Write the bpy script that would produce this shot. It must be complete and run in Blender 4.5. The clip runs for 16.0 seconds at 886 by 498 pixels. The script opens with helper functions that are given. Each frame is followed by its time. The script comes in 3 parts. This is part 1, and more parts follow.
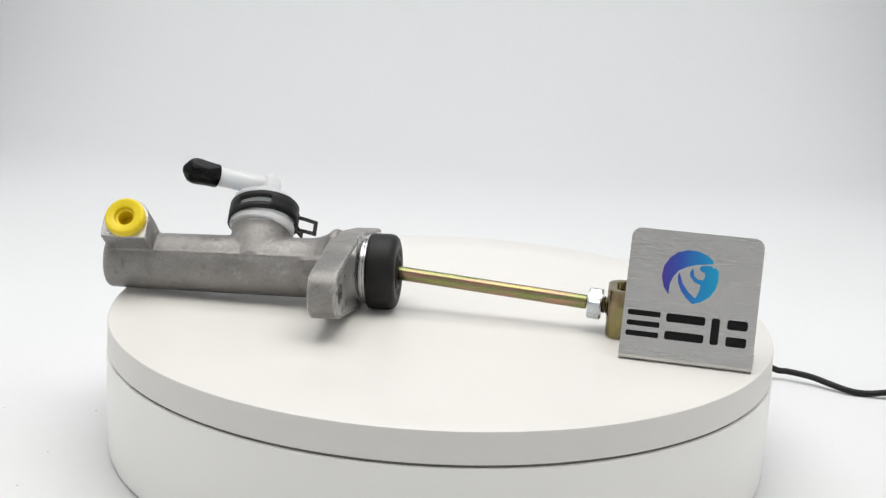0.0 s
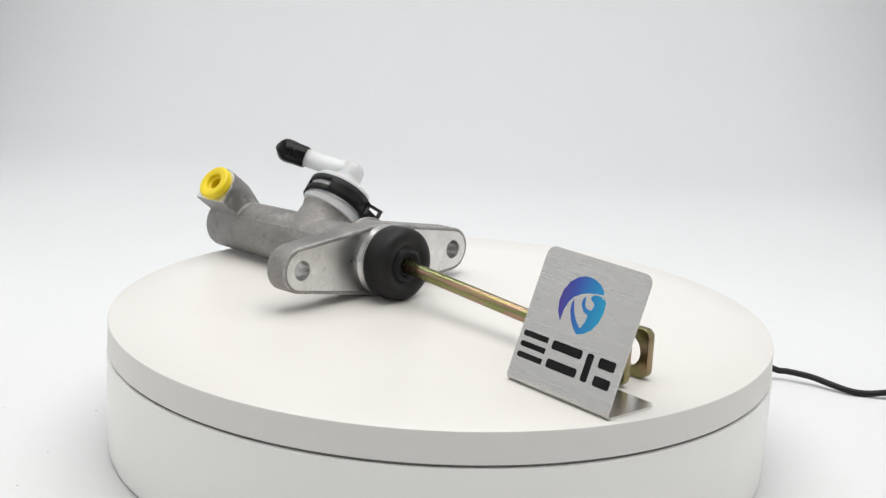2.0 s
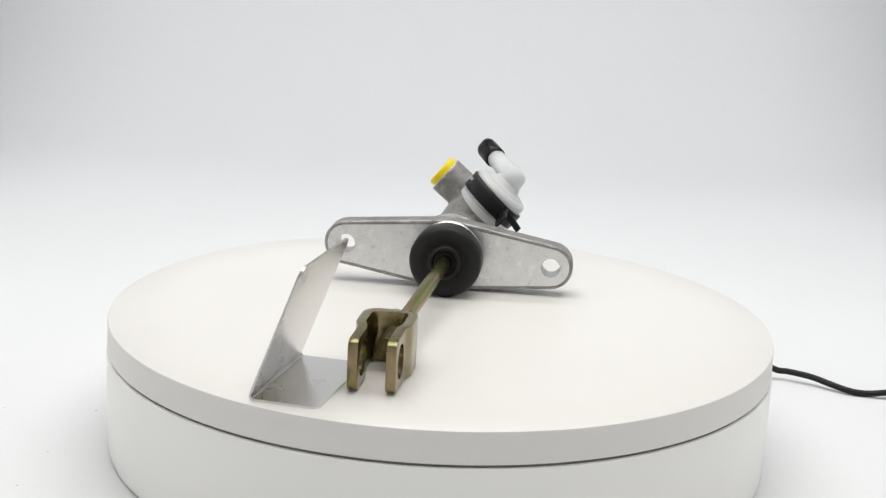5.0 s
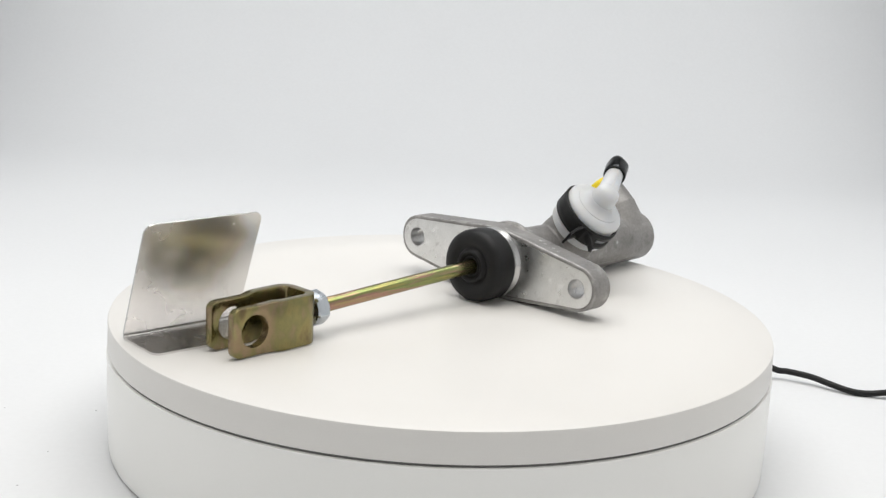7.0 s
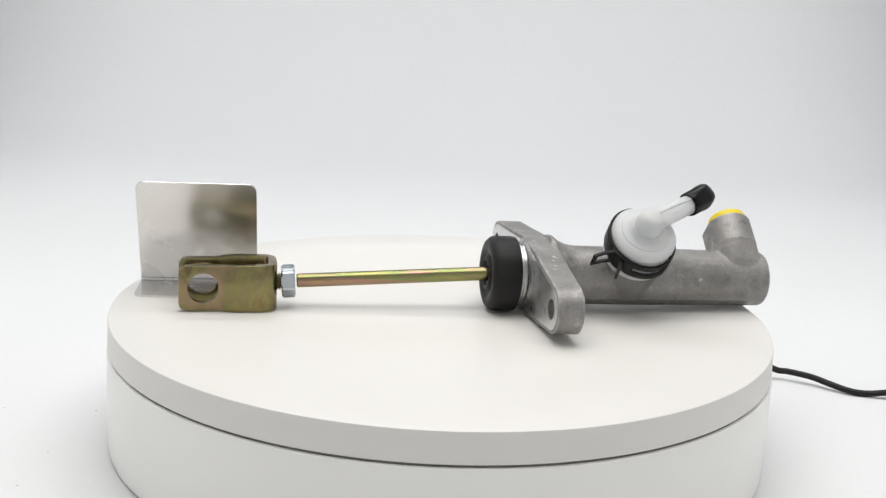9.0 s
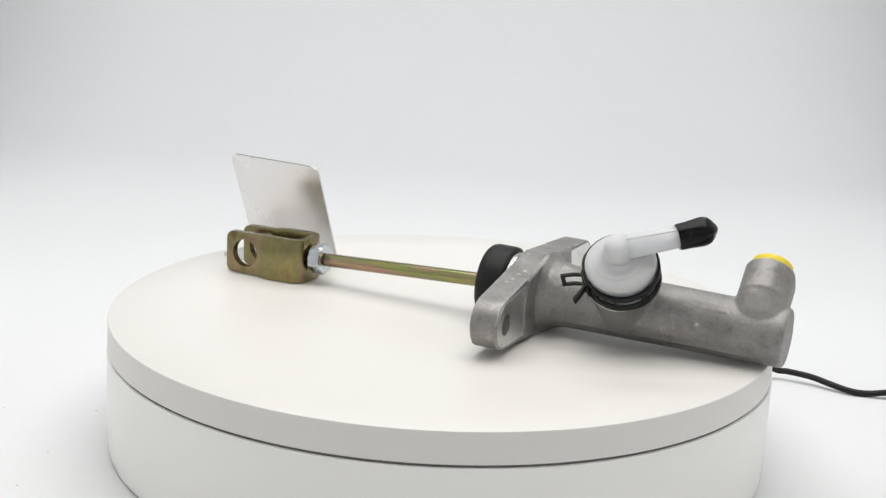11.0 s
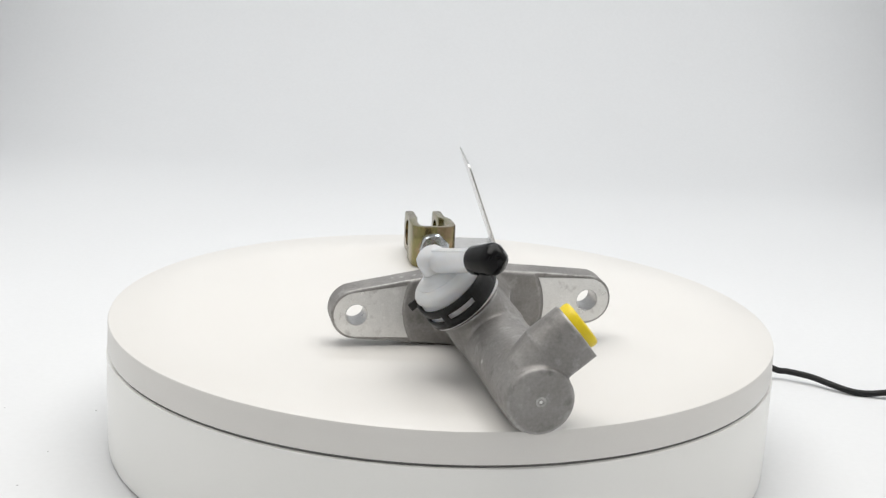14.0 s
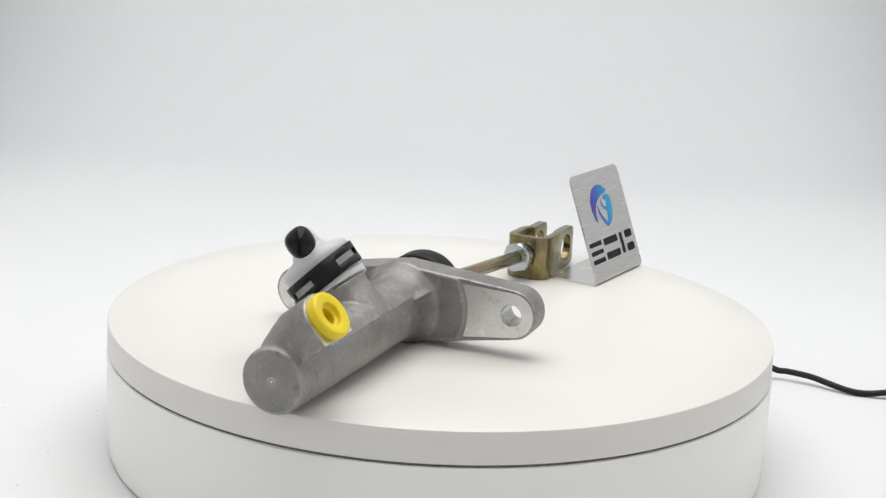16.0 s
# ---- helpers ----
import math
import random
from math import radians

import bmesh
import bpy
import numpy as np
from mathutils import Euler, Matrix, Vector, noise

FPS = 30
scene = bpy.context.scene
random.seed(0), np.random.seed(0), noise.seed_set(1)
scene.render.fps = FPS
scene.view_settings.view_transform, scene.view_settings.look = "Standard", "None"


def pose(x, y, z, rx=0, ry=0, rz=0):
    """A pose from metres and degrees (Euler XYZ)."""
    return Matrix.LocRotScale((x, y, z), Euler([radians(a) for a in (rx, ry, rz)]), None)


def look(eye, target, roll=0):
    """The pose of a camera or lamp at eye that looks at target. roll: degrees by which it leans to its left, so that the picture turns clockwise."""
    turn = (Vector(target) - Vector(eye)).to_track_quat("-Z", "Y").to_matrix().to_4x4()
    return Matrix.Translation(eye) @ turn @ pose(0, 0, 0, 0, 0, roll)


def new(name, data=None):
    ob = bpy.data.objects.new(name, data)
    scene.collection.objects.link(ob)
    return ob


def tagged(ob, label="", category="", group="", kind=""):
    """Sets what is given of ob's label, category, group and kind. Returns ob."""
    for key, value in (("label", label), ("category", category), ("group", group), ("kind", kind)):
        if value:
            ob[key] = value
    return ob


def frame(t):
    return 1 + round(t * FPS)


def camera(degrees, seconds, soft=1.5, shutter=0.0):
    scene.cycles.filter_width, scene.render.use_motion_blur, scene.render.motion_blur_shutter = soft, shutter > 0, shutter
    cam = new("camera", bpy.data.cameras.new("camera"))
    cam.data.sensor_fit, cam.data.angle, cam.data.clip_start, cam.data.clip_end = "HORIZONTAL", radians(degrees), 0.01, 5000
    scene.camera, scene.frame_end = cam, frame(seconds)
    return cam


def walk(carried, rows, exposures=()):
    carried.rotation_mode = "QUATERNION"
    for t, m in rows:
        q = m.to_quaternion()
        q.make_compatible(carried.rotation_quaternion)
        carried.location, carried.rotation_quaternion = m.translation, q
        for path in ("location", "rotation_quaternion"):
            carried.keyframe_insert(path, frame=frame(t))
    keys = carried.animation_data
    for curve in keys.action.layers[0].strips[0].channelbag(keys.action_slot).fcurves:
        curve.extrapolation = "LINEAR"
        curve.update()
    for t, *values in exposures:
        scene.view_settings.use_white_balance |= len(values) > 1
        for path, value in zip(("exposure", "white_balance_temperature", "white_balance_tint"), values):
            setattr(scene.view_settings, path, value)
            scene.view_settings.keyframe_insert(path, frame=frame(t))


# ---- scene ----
# camera: fixed on its stand in front of the light tent
TOP = 0.0600                      # height of the platter's top over the tent floor
SPIN = -17.928                    # degrees per second, clockwise seen from above
cam = camera(35.33, 16.0, soft=1.35)
EYE = Vector((0.0, -0.6138, TOP + 0.1821))
AIM = EYE + Vector((-0.0012119, 0.970401, -0.2414963))
CAM = look(EYE, AIM, 2.732)
walk(cam, [(0.0, CAM), (16.0, CAM)])

# ---------------------------------------------------------------- light
world = bpy.data.worlds.new("tent_room")
scene.world = world
world.use_nodes = True
world.node_tree.nodes["Background"].inputs[0].default_value = (0.80, 0.90, 1.0, 1)
world.node_tree.nodes["Background"].inputs[1].default_value = 0.30
scene.view_settings.exposure = 0.335


def area_lamp(name, size_x, size_y, watts, m, colour):
    data = bpy.data.lights.new(name, "AREA")
    data.shape, data.size, data.size_y, data.energy, data.color = "RECTANGLE", size_x, size_y, watts, colour
    ob = new(name, data)
    ob.matrix_world = m
    return ob


area_lamp("ceiling_led_panel", 0.85, 0.50, 3.75, look((0, -0.05, 0.83), (0, -0.02, 0)), (1.0, 0.975, 0.94))
# unseen fill strip, added to brighten the sheet behind the platter
area_lamp("rear_fill_strip", 1.0, 0.10, 2.0, look((0, 0.46, 0.86), (0, 0.49, 0)), (0.945, 0.97, 1.0))


# ---------------------------------------------------------------- materials
def nodes_of(name):
    m = bpy.data.materials.new(name)
    m.use_nodes = True
    t = m.node_tree
    return m, t, t.nodes["Principled BSDF"]


def noise_node(t, scale, detail=4.0, rough=0.55, stretch=None):
    co = t.nodes.new("ShaderNodeTexCoord")
    n = t.nodes.new("ShaderNodeTexNoise")
    n.inputs["Scale"].default_value, n.inputs["Detail"].default_value, n.inputs["Roughness"].default_value = scale, detail, rough
    if stretch:
        mp = t.nodes.new("ShaderNodeMapping")
        mp.inputs["Scale"].default_value = stretch
        t.links.new(co.outputs["Object"], mp.inputs[0])
        t.links.new(mp.outputs[0], n.inputs["Vector"])
    else:
        t.links.new(co.outputs["Object"], n.inputs["Vector"])
    return n


def ramp_node(t, source, stops):
    r = t.nodes.new("ShaderNodeValToRGB")
    while len(r.color_ramp.elements) < len(stops):
        r.color_ramp.elements.new(0.5)
    for e, (p, c) in zip(r.color_ramp.elements, stops):
        e.position, e.color = p, (*c, 1)
    t.links.new(source, r.inputs[0])
    return r


def grained(name, dark, light, rough=(0.4, 0.6), metal=0.0, big=60.0, fine=900.0, bump=0.1, depth=0.0003, stretch=None, spread=0.18, specular=0.5, weight=0.45):
    """Two scales of variation: patches that shift the colour, grain that shifts the gloss and the relief."""
    m, t, p = nodes_of(name)
    a, b = noise_node(t, big, stretch=stretch), noise_node(t, fine, 3.0, stretch=stretch)
    mix = t.nodes.new("ShaderNodeMath")
    mix.operation = "MULTIPLY_ADD"
    mix.inputs[1].default_value = weight
    t.links.new(b.outputs[0], mix.inputs[0])
    half = t.nodes.new("ShaderNodeMath")
    half.operation = "MULTIPLY"
    half.inputs[1].default_value = 1 - weight
    t.links.new(a.outputs[0], half.inputs[0])
    t.links.new(half.outputs[0], mix.inputs[2])
    r = ramp_node(t, mix.outputs[0], [(0.5 - spread, dark), (0.5 + spread, light)])
    t.links.new(r.outputs[0], p.inputs["Base Color"])
    g = t.nodes.new("ShaderNodeMapRange")
    g.inputs[1].default_value, g.inputs[2].default_value = 0.3, 0.7
    g.inputs[3].default_value, g.inputs[4].default_value = rough
    t.links.new(a.outputs[0], g.inputs[0])
    t.links.new(g.outputs[0], p.inputs["Roughness"])
    p.inputs["Metallic"].default_value = metal
    p.inputs["Specular IOR Level"].default_value = specular
    if bump:
        bp = t.nodes.new("ShaderNodeBump")
        bp.inputs["Strength"].default_value, bp.inputs["Distance"].default_value = bump, depth
        t.links.new(b.outputs[0], bp.inputs["Height"])
        t.links.new(bp.outputs[0], p.inputs["Normal"])
    return m


def scuffed(m, bright, dark, scale=330.0):
    """Adds nicks that shine and pits that stay dark to a grained metal."""
    t = m.node_tree
    p = t.nodes["Principled BSDF"]
    base = p.inputs["Base Color"].links[0].from_socket
    n = noise_node(t, scale, 5.0, 0.62)
    for lo, hi, colour, flip in ((0.58, 0.80, bright, False), (0.22, 0.42, dark, True)):
        r = ramp_node(t, n.outputs[0], [(lo, (1, 1, 1) if flip else (0, 0, 0)), (hi, (0, 0, 0) if flip else (1, 1, 1))])
        mix = t.nodes.new("ShaderNodeMix")
        mix.data_type = "RGBA"
        t.links.new(r.outputs[0], mix.inputs["Factor"])
        t.links.new(base, mix.inputs["A"])
        mix.inputs["B"].default_value = (*colour, 1)
        base = mix.outputs["Result"]
    t.links.new(base, p.inputs["Base Color"])
    return m


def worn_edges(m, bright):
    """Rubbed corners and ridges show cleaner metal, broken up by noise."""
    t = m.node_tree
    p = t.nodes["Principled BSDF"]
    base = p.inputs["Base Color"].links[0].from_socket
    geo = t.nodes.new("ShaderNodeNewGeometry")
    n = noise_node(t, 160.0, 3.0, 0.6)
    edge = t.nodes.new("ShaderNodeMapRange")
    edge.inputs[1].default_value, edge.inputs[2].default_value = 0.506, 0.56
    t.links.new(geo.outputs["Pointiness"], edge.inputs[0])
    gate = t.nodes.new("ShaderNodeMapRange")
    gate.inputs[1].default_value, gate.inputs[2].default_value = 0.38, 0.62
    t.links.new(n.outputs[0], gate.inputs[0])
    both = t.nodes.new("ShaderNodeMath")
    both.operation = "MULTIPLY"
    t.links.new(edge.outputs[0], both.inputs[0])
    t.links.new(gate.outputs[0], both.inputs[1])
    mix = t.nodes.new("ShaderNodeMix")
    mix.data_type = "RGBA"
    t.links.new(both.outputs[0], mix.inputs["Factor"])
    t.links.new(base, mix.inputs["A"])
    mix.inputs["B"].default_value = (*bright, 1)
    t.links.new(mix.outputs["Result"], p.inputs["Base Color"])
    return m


PAPER = grained("tent_backdrop", (0.755, 0.763, 0.770), (0.785, 0.793, 0.80), (0.75, 0.9), 0, 4, 300, 0.03)
TENT = grained("tent_cloth", (0.82, 0.83, 0.84), (0.87, 0.87, 0.87), (0.8, 0.95), 0, 3, 400, 0.05)
ABS = grained("white_moulded_plastic", (0.895, 0.89, 0.86), (0.92, 0.915, 0.888), (0.28, 0.36), 0, 14, 1500, 0.02)
ABS_TOP = grained("white_matt_plastic", (0.765, 0.747, 0.715), (0.79, 0.772, 0.74), (0.30, 0.40), 0, 20, 1500, 0.03)
GAP = grained("dark_gap_plastic", (0.13, 0.125, 0.12), (0.18, 0.175, 0.17), (0.5, 0.6), 0)
CAST = grained("sand_blasted_cast_aluminium", (0.205, 0.196, 0.188), (0.345, 0.333, 0.320), (0.44, 0.58), 0.62, 70, 800, 0.26, 0.0003, weight=0.32)
scuffed(CAST, (0.45, 0.44, 0.427), (0.15, 0.144, 0.137), 130.0)
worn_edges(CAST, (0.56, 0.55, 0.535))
MACHINED = grained("machined_aluminium", (0.60, 0.598, 0.585), (0.76, 0.757, 0.745), (0.25, 0.38), 0.95, 120, 1800, 0.12, 0.0002)
scuffed(MACHINED, (0.85, 0.85, 0.84), (0.45, 0.44, 0.43), 180.0)
DRILLED = grained("drilled_aluminium", (0.38, 0.375, 0.37), (0.60, 0.595, 0.59), (0.24, 0.38), 0.95, 120, 1200, 0.15, 0.0002)
TURNED = grained("turned_aluminium", (0.47, 0.467, 0.46), (0.62, 0.617, 0.61), (0.18, 0.30), 1.0, 60, 900, 0.10, 0.0002, (14, 0.4, 0.4))
RUBBER = grained("black_rubber", (0.006, 0.0058, 0.006), (0.016, 0.0155, 0.0155), (0.38, 0.55), 0, 120, 1600, 0.10, specular=0.24)
VINYL = grained("black_soft_vinyl", (0.003, 0.003, 0.0033), (0.006, 0.006, 0.0064), (0.10, 0.18), 0, 150, 500, 0.16, 0.0005, specular=0.18)
SPRING = grained("black_oxide_spring_steel", (0.006, 0.006, 0.006), (0.02, 0.02, 0.02), (0.38, 0.5), 0.0, 200, 1500, 0.06, specular=0.22)
YELLOW = grained("yellow_plug_plastic", (0.78, 0.58, 0.006), (0.86, 0.67, 0.012), (0.36, 0.46), 0, 100, 1400, 0.06)
STEEL = grained("bright_zinc_steel", (0.46, 0.50, 0.54), (0.62, 0.65, 0.68), (0.20, 0.32), 1.0, 200, 1600, 0.05)
THREAD = grained("oily_thread_steel", (0.10, 0.08, 0.04), (0.24, 0.19, 0.10), (0.3, 0.42), 0.9, 200, 1600, 0.05)
BRUSHED = grained("brushed_stainless_sheet", (0.535, 0.528, 0.516), (0.56, 0.553, 0.54), (0.25, 0.285), 1.0, 30, 200, 0, 0.00005, (1.0, 30, 30))
POLISHED = grained("bright_stainless_sheet", (0.725, 0.71, 0.695), (0.765, 0.75, 0.735), (0.245, 0.285), 1.0, 40, 300, 0)
INK = grained("black_print", (0.004, 0.004, 0.0045), (0.008, 0.008, 0.0085), (0.45, 0.55), 0, 100, 800, 0, specular=0.15)
CORD = grained("black_cable_jacket", (0.004, 0.004, 0.004), (0.010, 0.010, 0.010), (0.4, 0.55), 0, 80, 900, 0.05, specular=0.3)
DUST = grained("grey_lint", (0.42, 0.42, 0.43), (0.55, 0.55, 0.55), (0.8, 0.9), 0, 80, 900, 0.05)


def zinc(name, stretch, gloss, stops, metal=0.95):
    """Yellow chromate: olive, straw and pink patches over bright zinc."""
    m, t, p = nodes_of(name)
    a, b = noise_node(t, 75, 4.0, 0.58, stretch), noise_node(t, 900, 3.0)
    r = ramp_node(t, a.outputs[0], stops)
    t.links.new(r.outputs[0], p.inputs["Base Color"])
    g = t.nodes.new("ShaderNodeMapRange")
    g.inputs[3].default_value, g.inputs[4].default_value = gloss
    t.links.new(b.outputs[0], g.inputs[0])
    t.links.new(g.outputs[0], p.inputs["Roughness"])
    p.inputs["Metallic"].default_value = metal
    bp = t.nodes.new("ShaderNodeBump")
    bp.inputs["Strength"].default_value, bp.inputs["Distance"].default_value = 0.012, 0.0003
    t.links.new(b.outputs[0], bp.inputs["Height"])
    t.links.new(bp.outputs[0], p.inputs["Normal"])
    return m


ZINC = zinc("yellow_chromate_zinc", (1.1, 1.1, 0.6), (0.16, 0.28), [(0.32, (0.16, 0.12, 0.065)), (0.42, (0.28, 0.235, 0.10)), (0.50, (0.215, 0.20, 0.09)),
                                                                    (0.58, (0.29, 0.21, 0.13)), (0.68, (0.285, 0.255, 0.12))])
# chromate tints stretched into lengthwise streaks, painting in the rod's coloured reflections
ZINC_ROD = zinc("yellow_chromate_zinc_rod", (0.12, 2.6, 2.6), (0.14, 0.32), [(0.34, (0.21, 0.18, 0.07)), (0.43, (0.33, 0.29, 0.11)), (0.50, (0.22, 0.26, 0.10)),
                                                                             (0.57, (0.38, 0.22, 0.17)), (0.66, (0.36, 0.31, 0.13))])


def milky():
    m, t, p = nodes_of("milky_nylon")
    n = noise_node(t, 140, 3.0)
    r = ramp_node(t, n.outputs[0], [(0.3, (0.87, 0.885, 0.90)), (0.7, (0.915, 0.925, 0.935))])
    t.links.new(r.outputs[0], p.inputs["Base Color"])
    p.inputs["Roughness"].default_value = 0.30
    p.inputs["Subsurface Weight"].default_value = 0.85
    p.inputs["Subsurface Radius"].default_value = (0.0035, 0.0037, 0.0040)
    p.inputs["Transmission Weight"].default_value = 0.42
    p.inputs["IOR"].default_value = 1.4
    p.inputs["Subsurface Scale"].default_value = 1.0
    bp = t.nodes.new("ShaderNodeBump")
    bp.inputs["Strength"].default_value, bp.inputs["Distance"].default_value = 0.06, 0.0004
    t.links.new(n.outputs[0], bp.inputs["Height"])
    t.links.new(bp.outputs[0], p.inputs["Normal"])
    return m


NYLON = milky()


def blue_print():
    """Printed emblem: violet runs to cyan across the plate."""
    m, t, p = nodes_of("blue_gradient_print")
    co = t.nodes.new("ShaderNodeTexCoord")
    sp = t.nodes.new("ShaderNodeSeparateXYZ")
    t.links.new(co.outputs["Object"], sp.inputs[0])
    span = t.nodes.new("ShaderNodeMapRange")
    span.inputs[1].default_value, span.inputs[2].default_value = 0.0145, 0.0385
    t.links.new(sp.outputs[0], span.inputs[0])
    r = ramp_node(t, span.outputs[0], [(0.0, (0.05, 0.025, 0.28)), (0.30, (0.022, 0.075, 0.40)), (0.62, (0.004, 0.20, 0.50)), (1.0, (0.0, 0.33, 0.56))])
    t.links.new(r.outputs[0], p.inputs["Base Color"])
    p.inputs["Roughness"].default_value = 0.42
    return m


EMBLEM = blue_print()


# ---------------------------------------------------------------- mesh helpers (millimetres in, metres out)
MM = 0.001


def part(name, bm, material, parent=None, label="", smooth=None, m=None):
    """Links a bmesh, drawn in millimetres, as one mesh object under a thing or a part."""
    if m is not None:
        bm.transform(m)
    bmesh.ops.recalc_face_normals(bm, faces=bm.faces)
    bm.transform(Matrix.Scale(MM, 4))
    data = bpy.data.meshes.new(name)
    bm.to_mesh(data)
    bm.free()
    data.materials.append(material)
    if smooth is not None:
        data.polygons.foreach_set("use_smooth", [True] * len(data.polygons))
        data.set_sharp_from_angle(angle=radians(smooth))
    ob = new(name, data)
    ob.parent = parent
    return tagged(ob, label) if label else ob


def lathe(bm, profile, steps=64, m=None):
    """Turns (along, radius) pairs about the x axis; a closed solid."""
    m = m or Matrix()
    rings = []
    for x, r in profile:
        if r < 1e-6:
            rings.append([bm.verts.new(m @ Vector((x, 0, 0)))])
        else:
            rings.append([bm.verts.new(m @ Vector((x, r * math.cos(2 * math.pi * k / steps), r * math.sin(2 * math.pi * k / steps)))) for k in range(steps)])
    for a, b in zip(rings, rings[1:]):
        for k in range(steps):
            j = (k + 1) % steps
            if len(a) == 1 and len(b) == 1:
                continue
            if len(a) == 1:
                bm.faces.new((a[0], b[k], b[j]))
            elif len(b) == 1:
                bm.faces.new((a[k], b[0], a[j]))
            else:
                bm.faces.new((a[k], b[k], b[j], a[j]))
    return bm


def ring_lathe(bm, profile, steps=64, m=None):
    """Turns a closed (along, radius) loop about the x axis: a ring with a bore."""
    m = m or Matrix()
    rings = [[bm.verts.new(m @ Vector((x, r * math.cos(2 * math.pi * k / steps), r * math.sin(2 * math.pi * k / steps)))) for k in range(steps)] for x, r in profile]
    for a, b in zip(rings, rings[1:] + rings[:1]):
        for k in range(steps):
            j = (k + 1) % steps
            bm.faces.new((a[k], b[k], b[j], a[j]))
    return bm


def prism(bm, outline, low, high, m=None):
    """A solid from a plane outline (a, b), between two heights along the third axis."""
    m = m or Matrix()
    a = [bm.verts.new(m @ Vector((x, y, low))) for x, y in outline]
    b = [bm.verts.new(m @ Vector((x, y, high))) for x, y in outline]
    n = len(outline)
    bm.faces.new(a[::-1])
    bm.faces.new(b)
    for k in range(n):
        bm.faces.new((a[k], a[(k + 1) % n], b[(k + 1) % n], b[k]))
    return bm


def holed_prism(bm, outline, holes, low, high, m=None):
    """A plate with through holes: outline and holes are loops of (a, b)."""
    m = m or Matrix()
    edges = []
    for loop in [outline, *holes]:
        vs = [bm.verts.new((x, y, low)) for x, y in loop]
        edges += [bm.edges.new((vs[k], vs[(k + 1) % len(vs)])) for k in range(len(vs))]
    got = bmesh.ops.triangle_fill(bm, use_beauty=True, use_dissolve=False, edges=edges)
    faces = [f for f in got["geom"] if isinstance(f, bmesh.types.BMFace)]
    up = bmesh.ops.extrude_face_region(bm, geom=faces)
    verts = [v for v in up["geom"] if isinstance(v, bmesh.types.BMVert)]
    bmesh.ops.translate(bm, verts=verts, vec=(0, 0, high - low))
    bmesh.ops.transform(bm, matrix=m, verts=bm.verts[:])
    return bm


def circle(cx, cy, r, n=40, a0=0.0, a1=360.0):
    full = abs(a1 - a0) >= 360
    return [(cx + r * math.cos(radians(a0 + (a1 - a0) * k / (n if full else n - 1))), cy + r * math.sin(radians(a0 + (a1 - a0) * k / (n if full else n - 1)))) for k in range(n)]


def rounded(x0, y0, x1, y1, radii, n=7):
    """A rectangle's outline with its own radius at each corner, from (x0, y0) round to (x0, y1)."""
    out = []
    for (cx, cy, sx, sy, a), r in zip(((x0, y0, 1, 1, 180), (x1, y0, -1, 1, 270), (x1, y1, -1, -1, 0), (x0, y1, 1, -1, 90)), radii):
        out += circle(cx + sx * r, cy + sy * r, r, n, a, a + 90) if r > 0 else [(cx, cy)]
    return out


def hull_flange(half, end_r, mid_r, n=20):
    """A two-lug flange: round ends joined to a larger round middle by straight tangents."""
    beta = math.degrees(math.asin((mid_r - end_r) / half))
    out = circle(half, 0, end_r, n, -90 + beta, 90 - beta)
    out += circle(0, 0, mid_r, 13, 90 - beta, 90 + beta)
    out += circle(-half, 0, end_r, n, 90 + beta, 270 - beta)
    out += circle(0, 0, mid_r, 13, 270 - beta, 270 + beta)
    return out


def bevel_all(bm, width, segments=2, angle=35):
    sharp = [e for e in bm.edges if len(e.link_faces) == 2 and e.calc_face_angle(0) > radians(angle)]
    bmesh.ops.bevel(bm, geom=sharp, offset=width, segments=segments, profile=0.5, affect="EDGES", clamp_overlap=True)
    return bm


def tube(bm, points, radius, steps=20):
    """A round solid swept along a line of points."""
    pts = [Vector(p) for p in points]
    side = None
    rings = []
    for k, p in enumerate(pts):
        d = (pts[min(k + 1, len(pts) - 1)] - pts[max(k - 1, 0)]).normalized()
        side = d.orthogonal().normalized() if side is None else (side - d * side.dot(d)).normalized()
        up = d.cross(side)
        r = radius[k] if isinstance(radius, (list, tuple)) else radius
        rings.append([bm.verts.new(p + r * (math.cos(2 * math.pi * j / steps) * side + math.sin(2 * math.pi * j / steps) * up)) for j in range(steps)])
    for a, b in zip(rings, rings[1:]):
        for j in range(steps):
            bm.faces.new((a[j], a[(j + 1) % steps], b[(j + 1) % steps], b[j]))
    bm.faces.new(rings[0][::-1])
    bm.faces.new(rings[-1])
    return bm


def strip(bm, points, width, thick, across):
    """A flat bar of even width and thickness along a line of points; across: the way of its width."""
    pts = [Vector(p) for p in points]
    w = Vector(across).normalized()
    rings = []
    for k, p in enumerate(pts):
        d = (pts[min(k + 1, len(pts) - 1)] - pts[max(k - 1, 0)]).normalized()
        n = d.cross(w).normalized()
        rings.append([bm.verts.new(p + w * sx * width / 2 + n * sy * thick / 2) for sx, sy in ((-1, -1), (1, -1), (1, 1), (-1, 1))])
    for a, b in zip(rings, rings[1:]):
        for j in range(4):
            bm.faces.new((a[j], a[(j + 1) % 4], b[(j + 1) % 4], b[j]))
    bm.faces.new(rings[0][::-1])
    bm.faces.new(rings[-1])
    return bm


def root(name, m, label, category):
    ob = new(name)
    ob.empty_display_size = 0.02
    ob.matrix_world = m
    return tagged(ob, label, category)


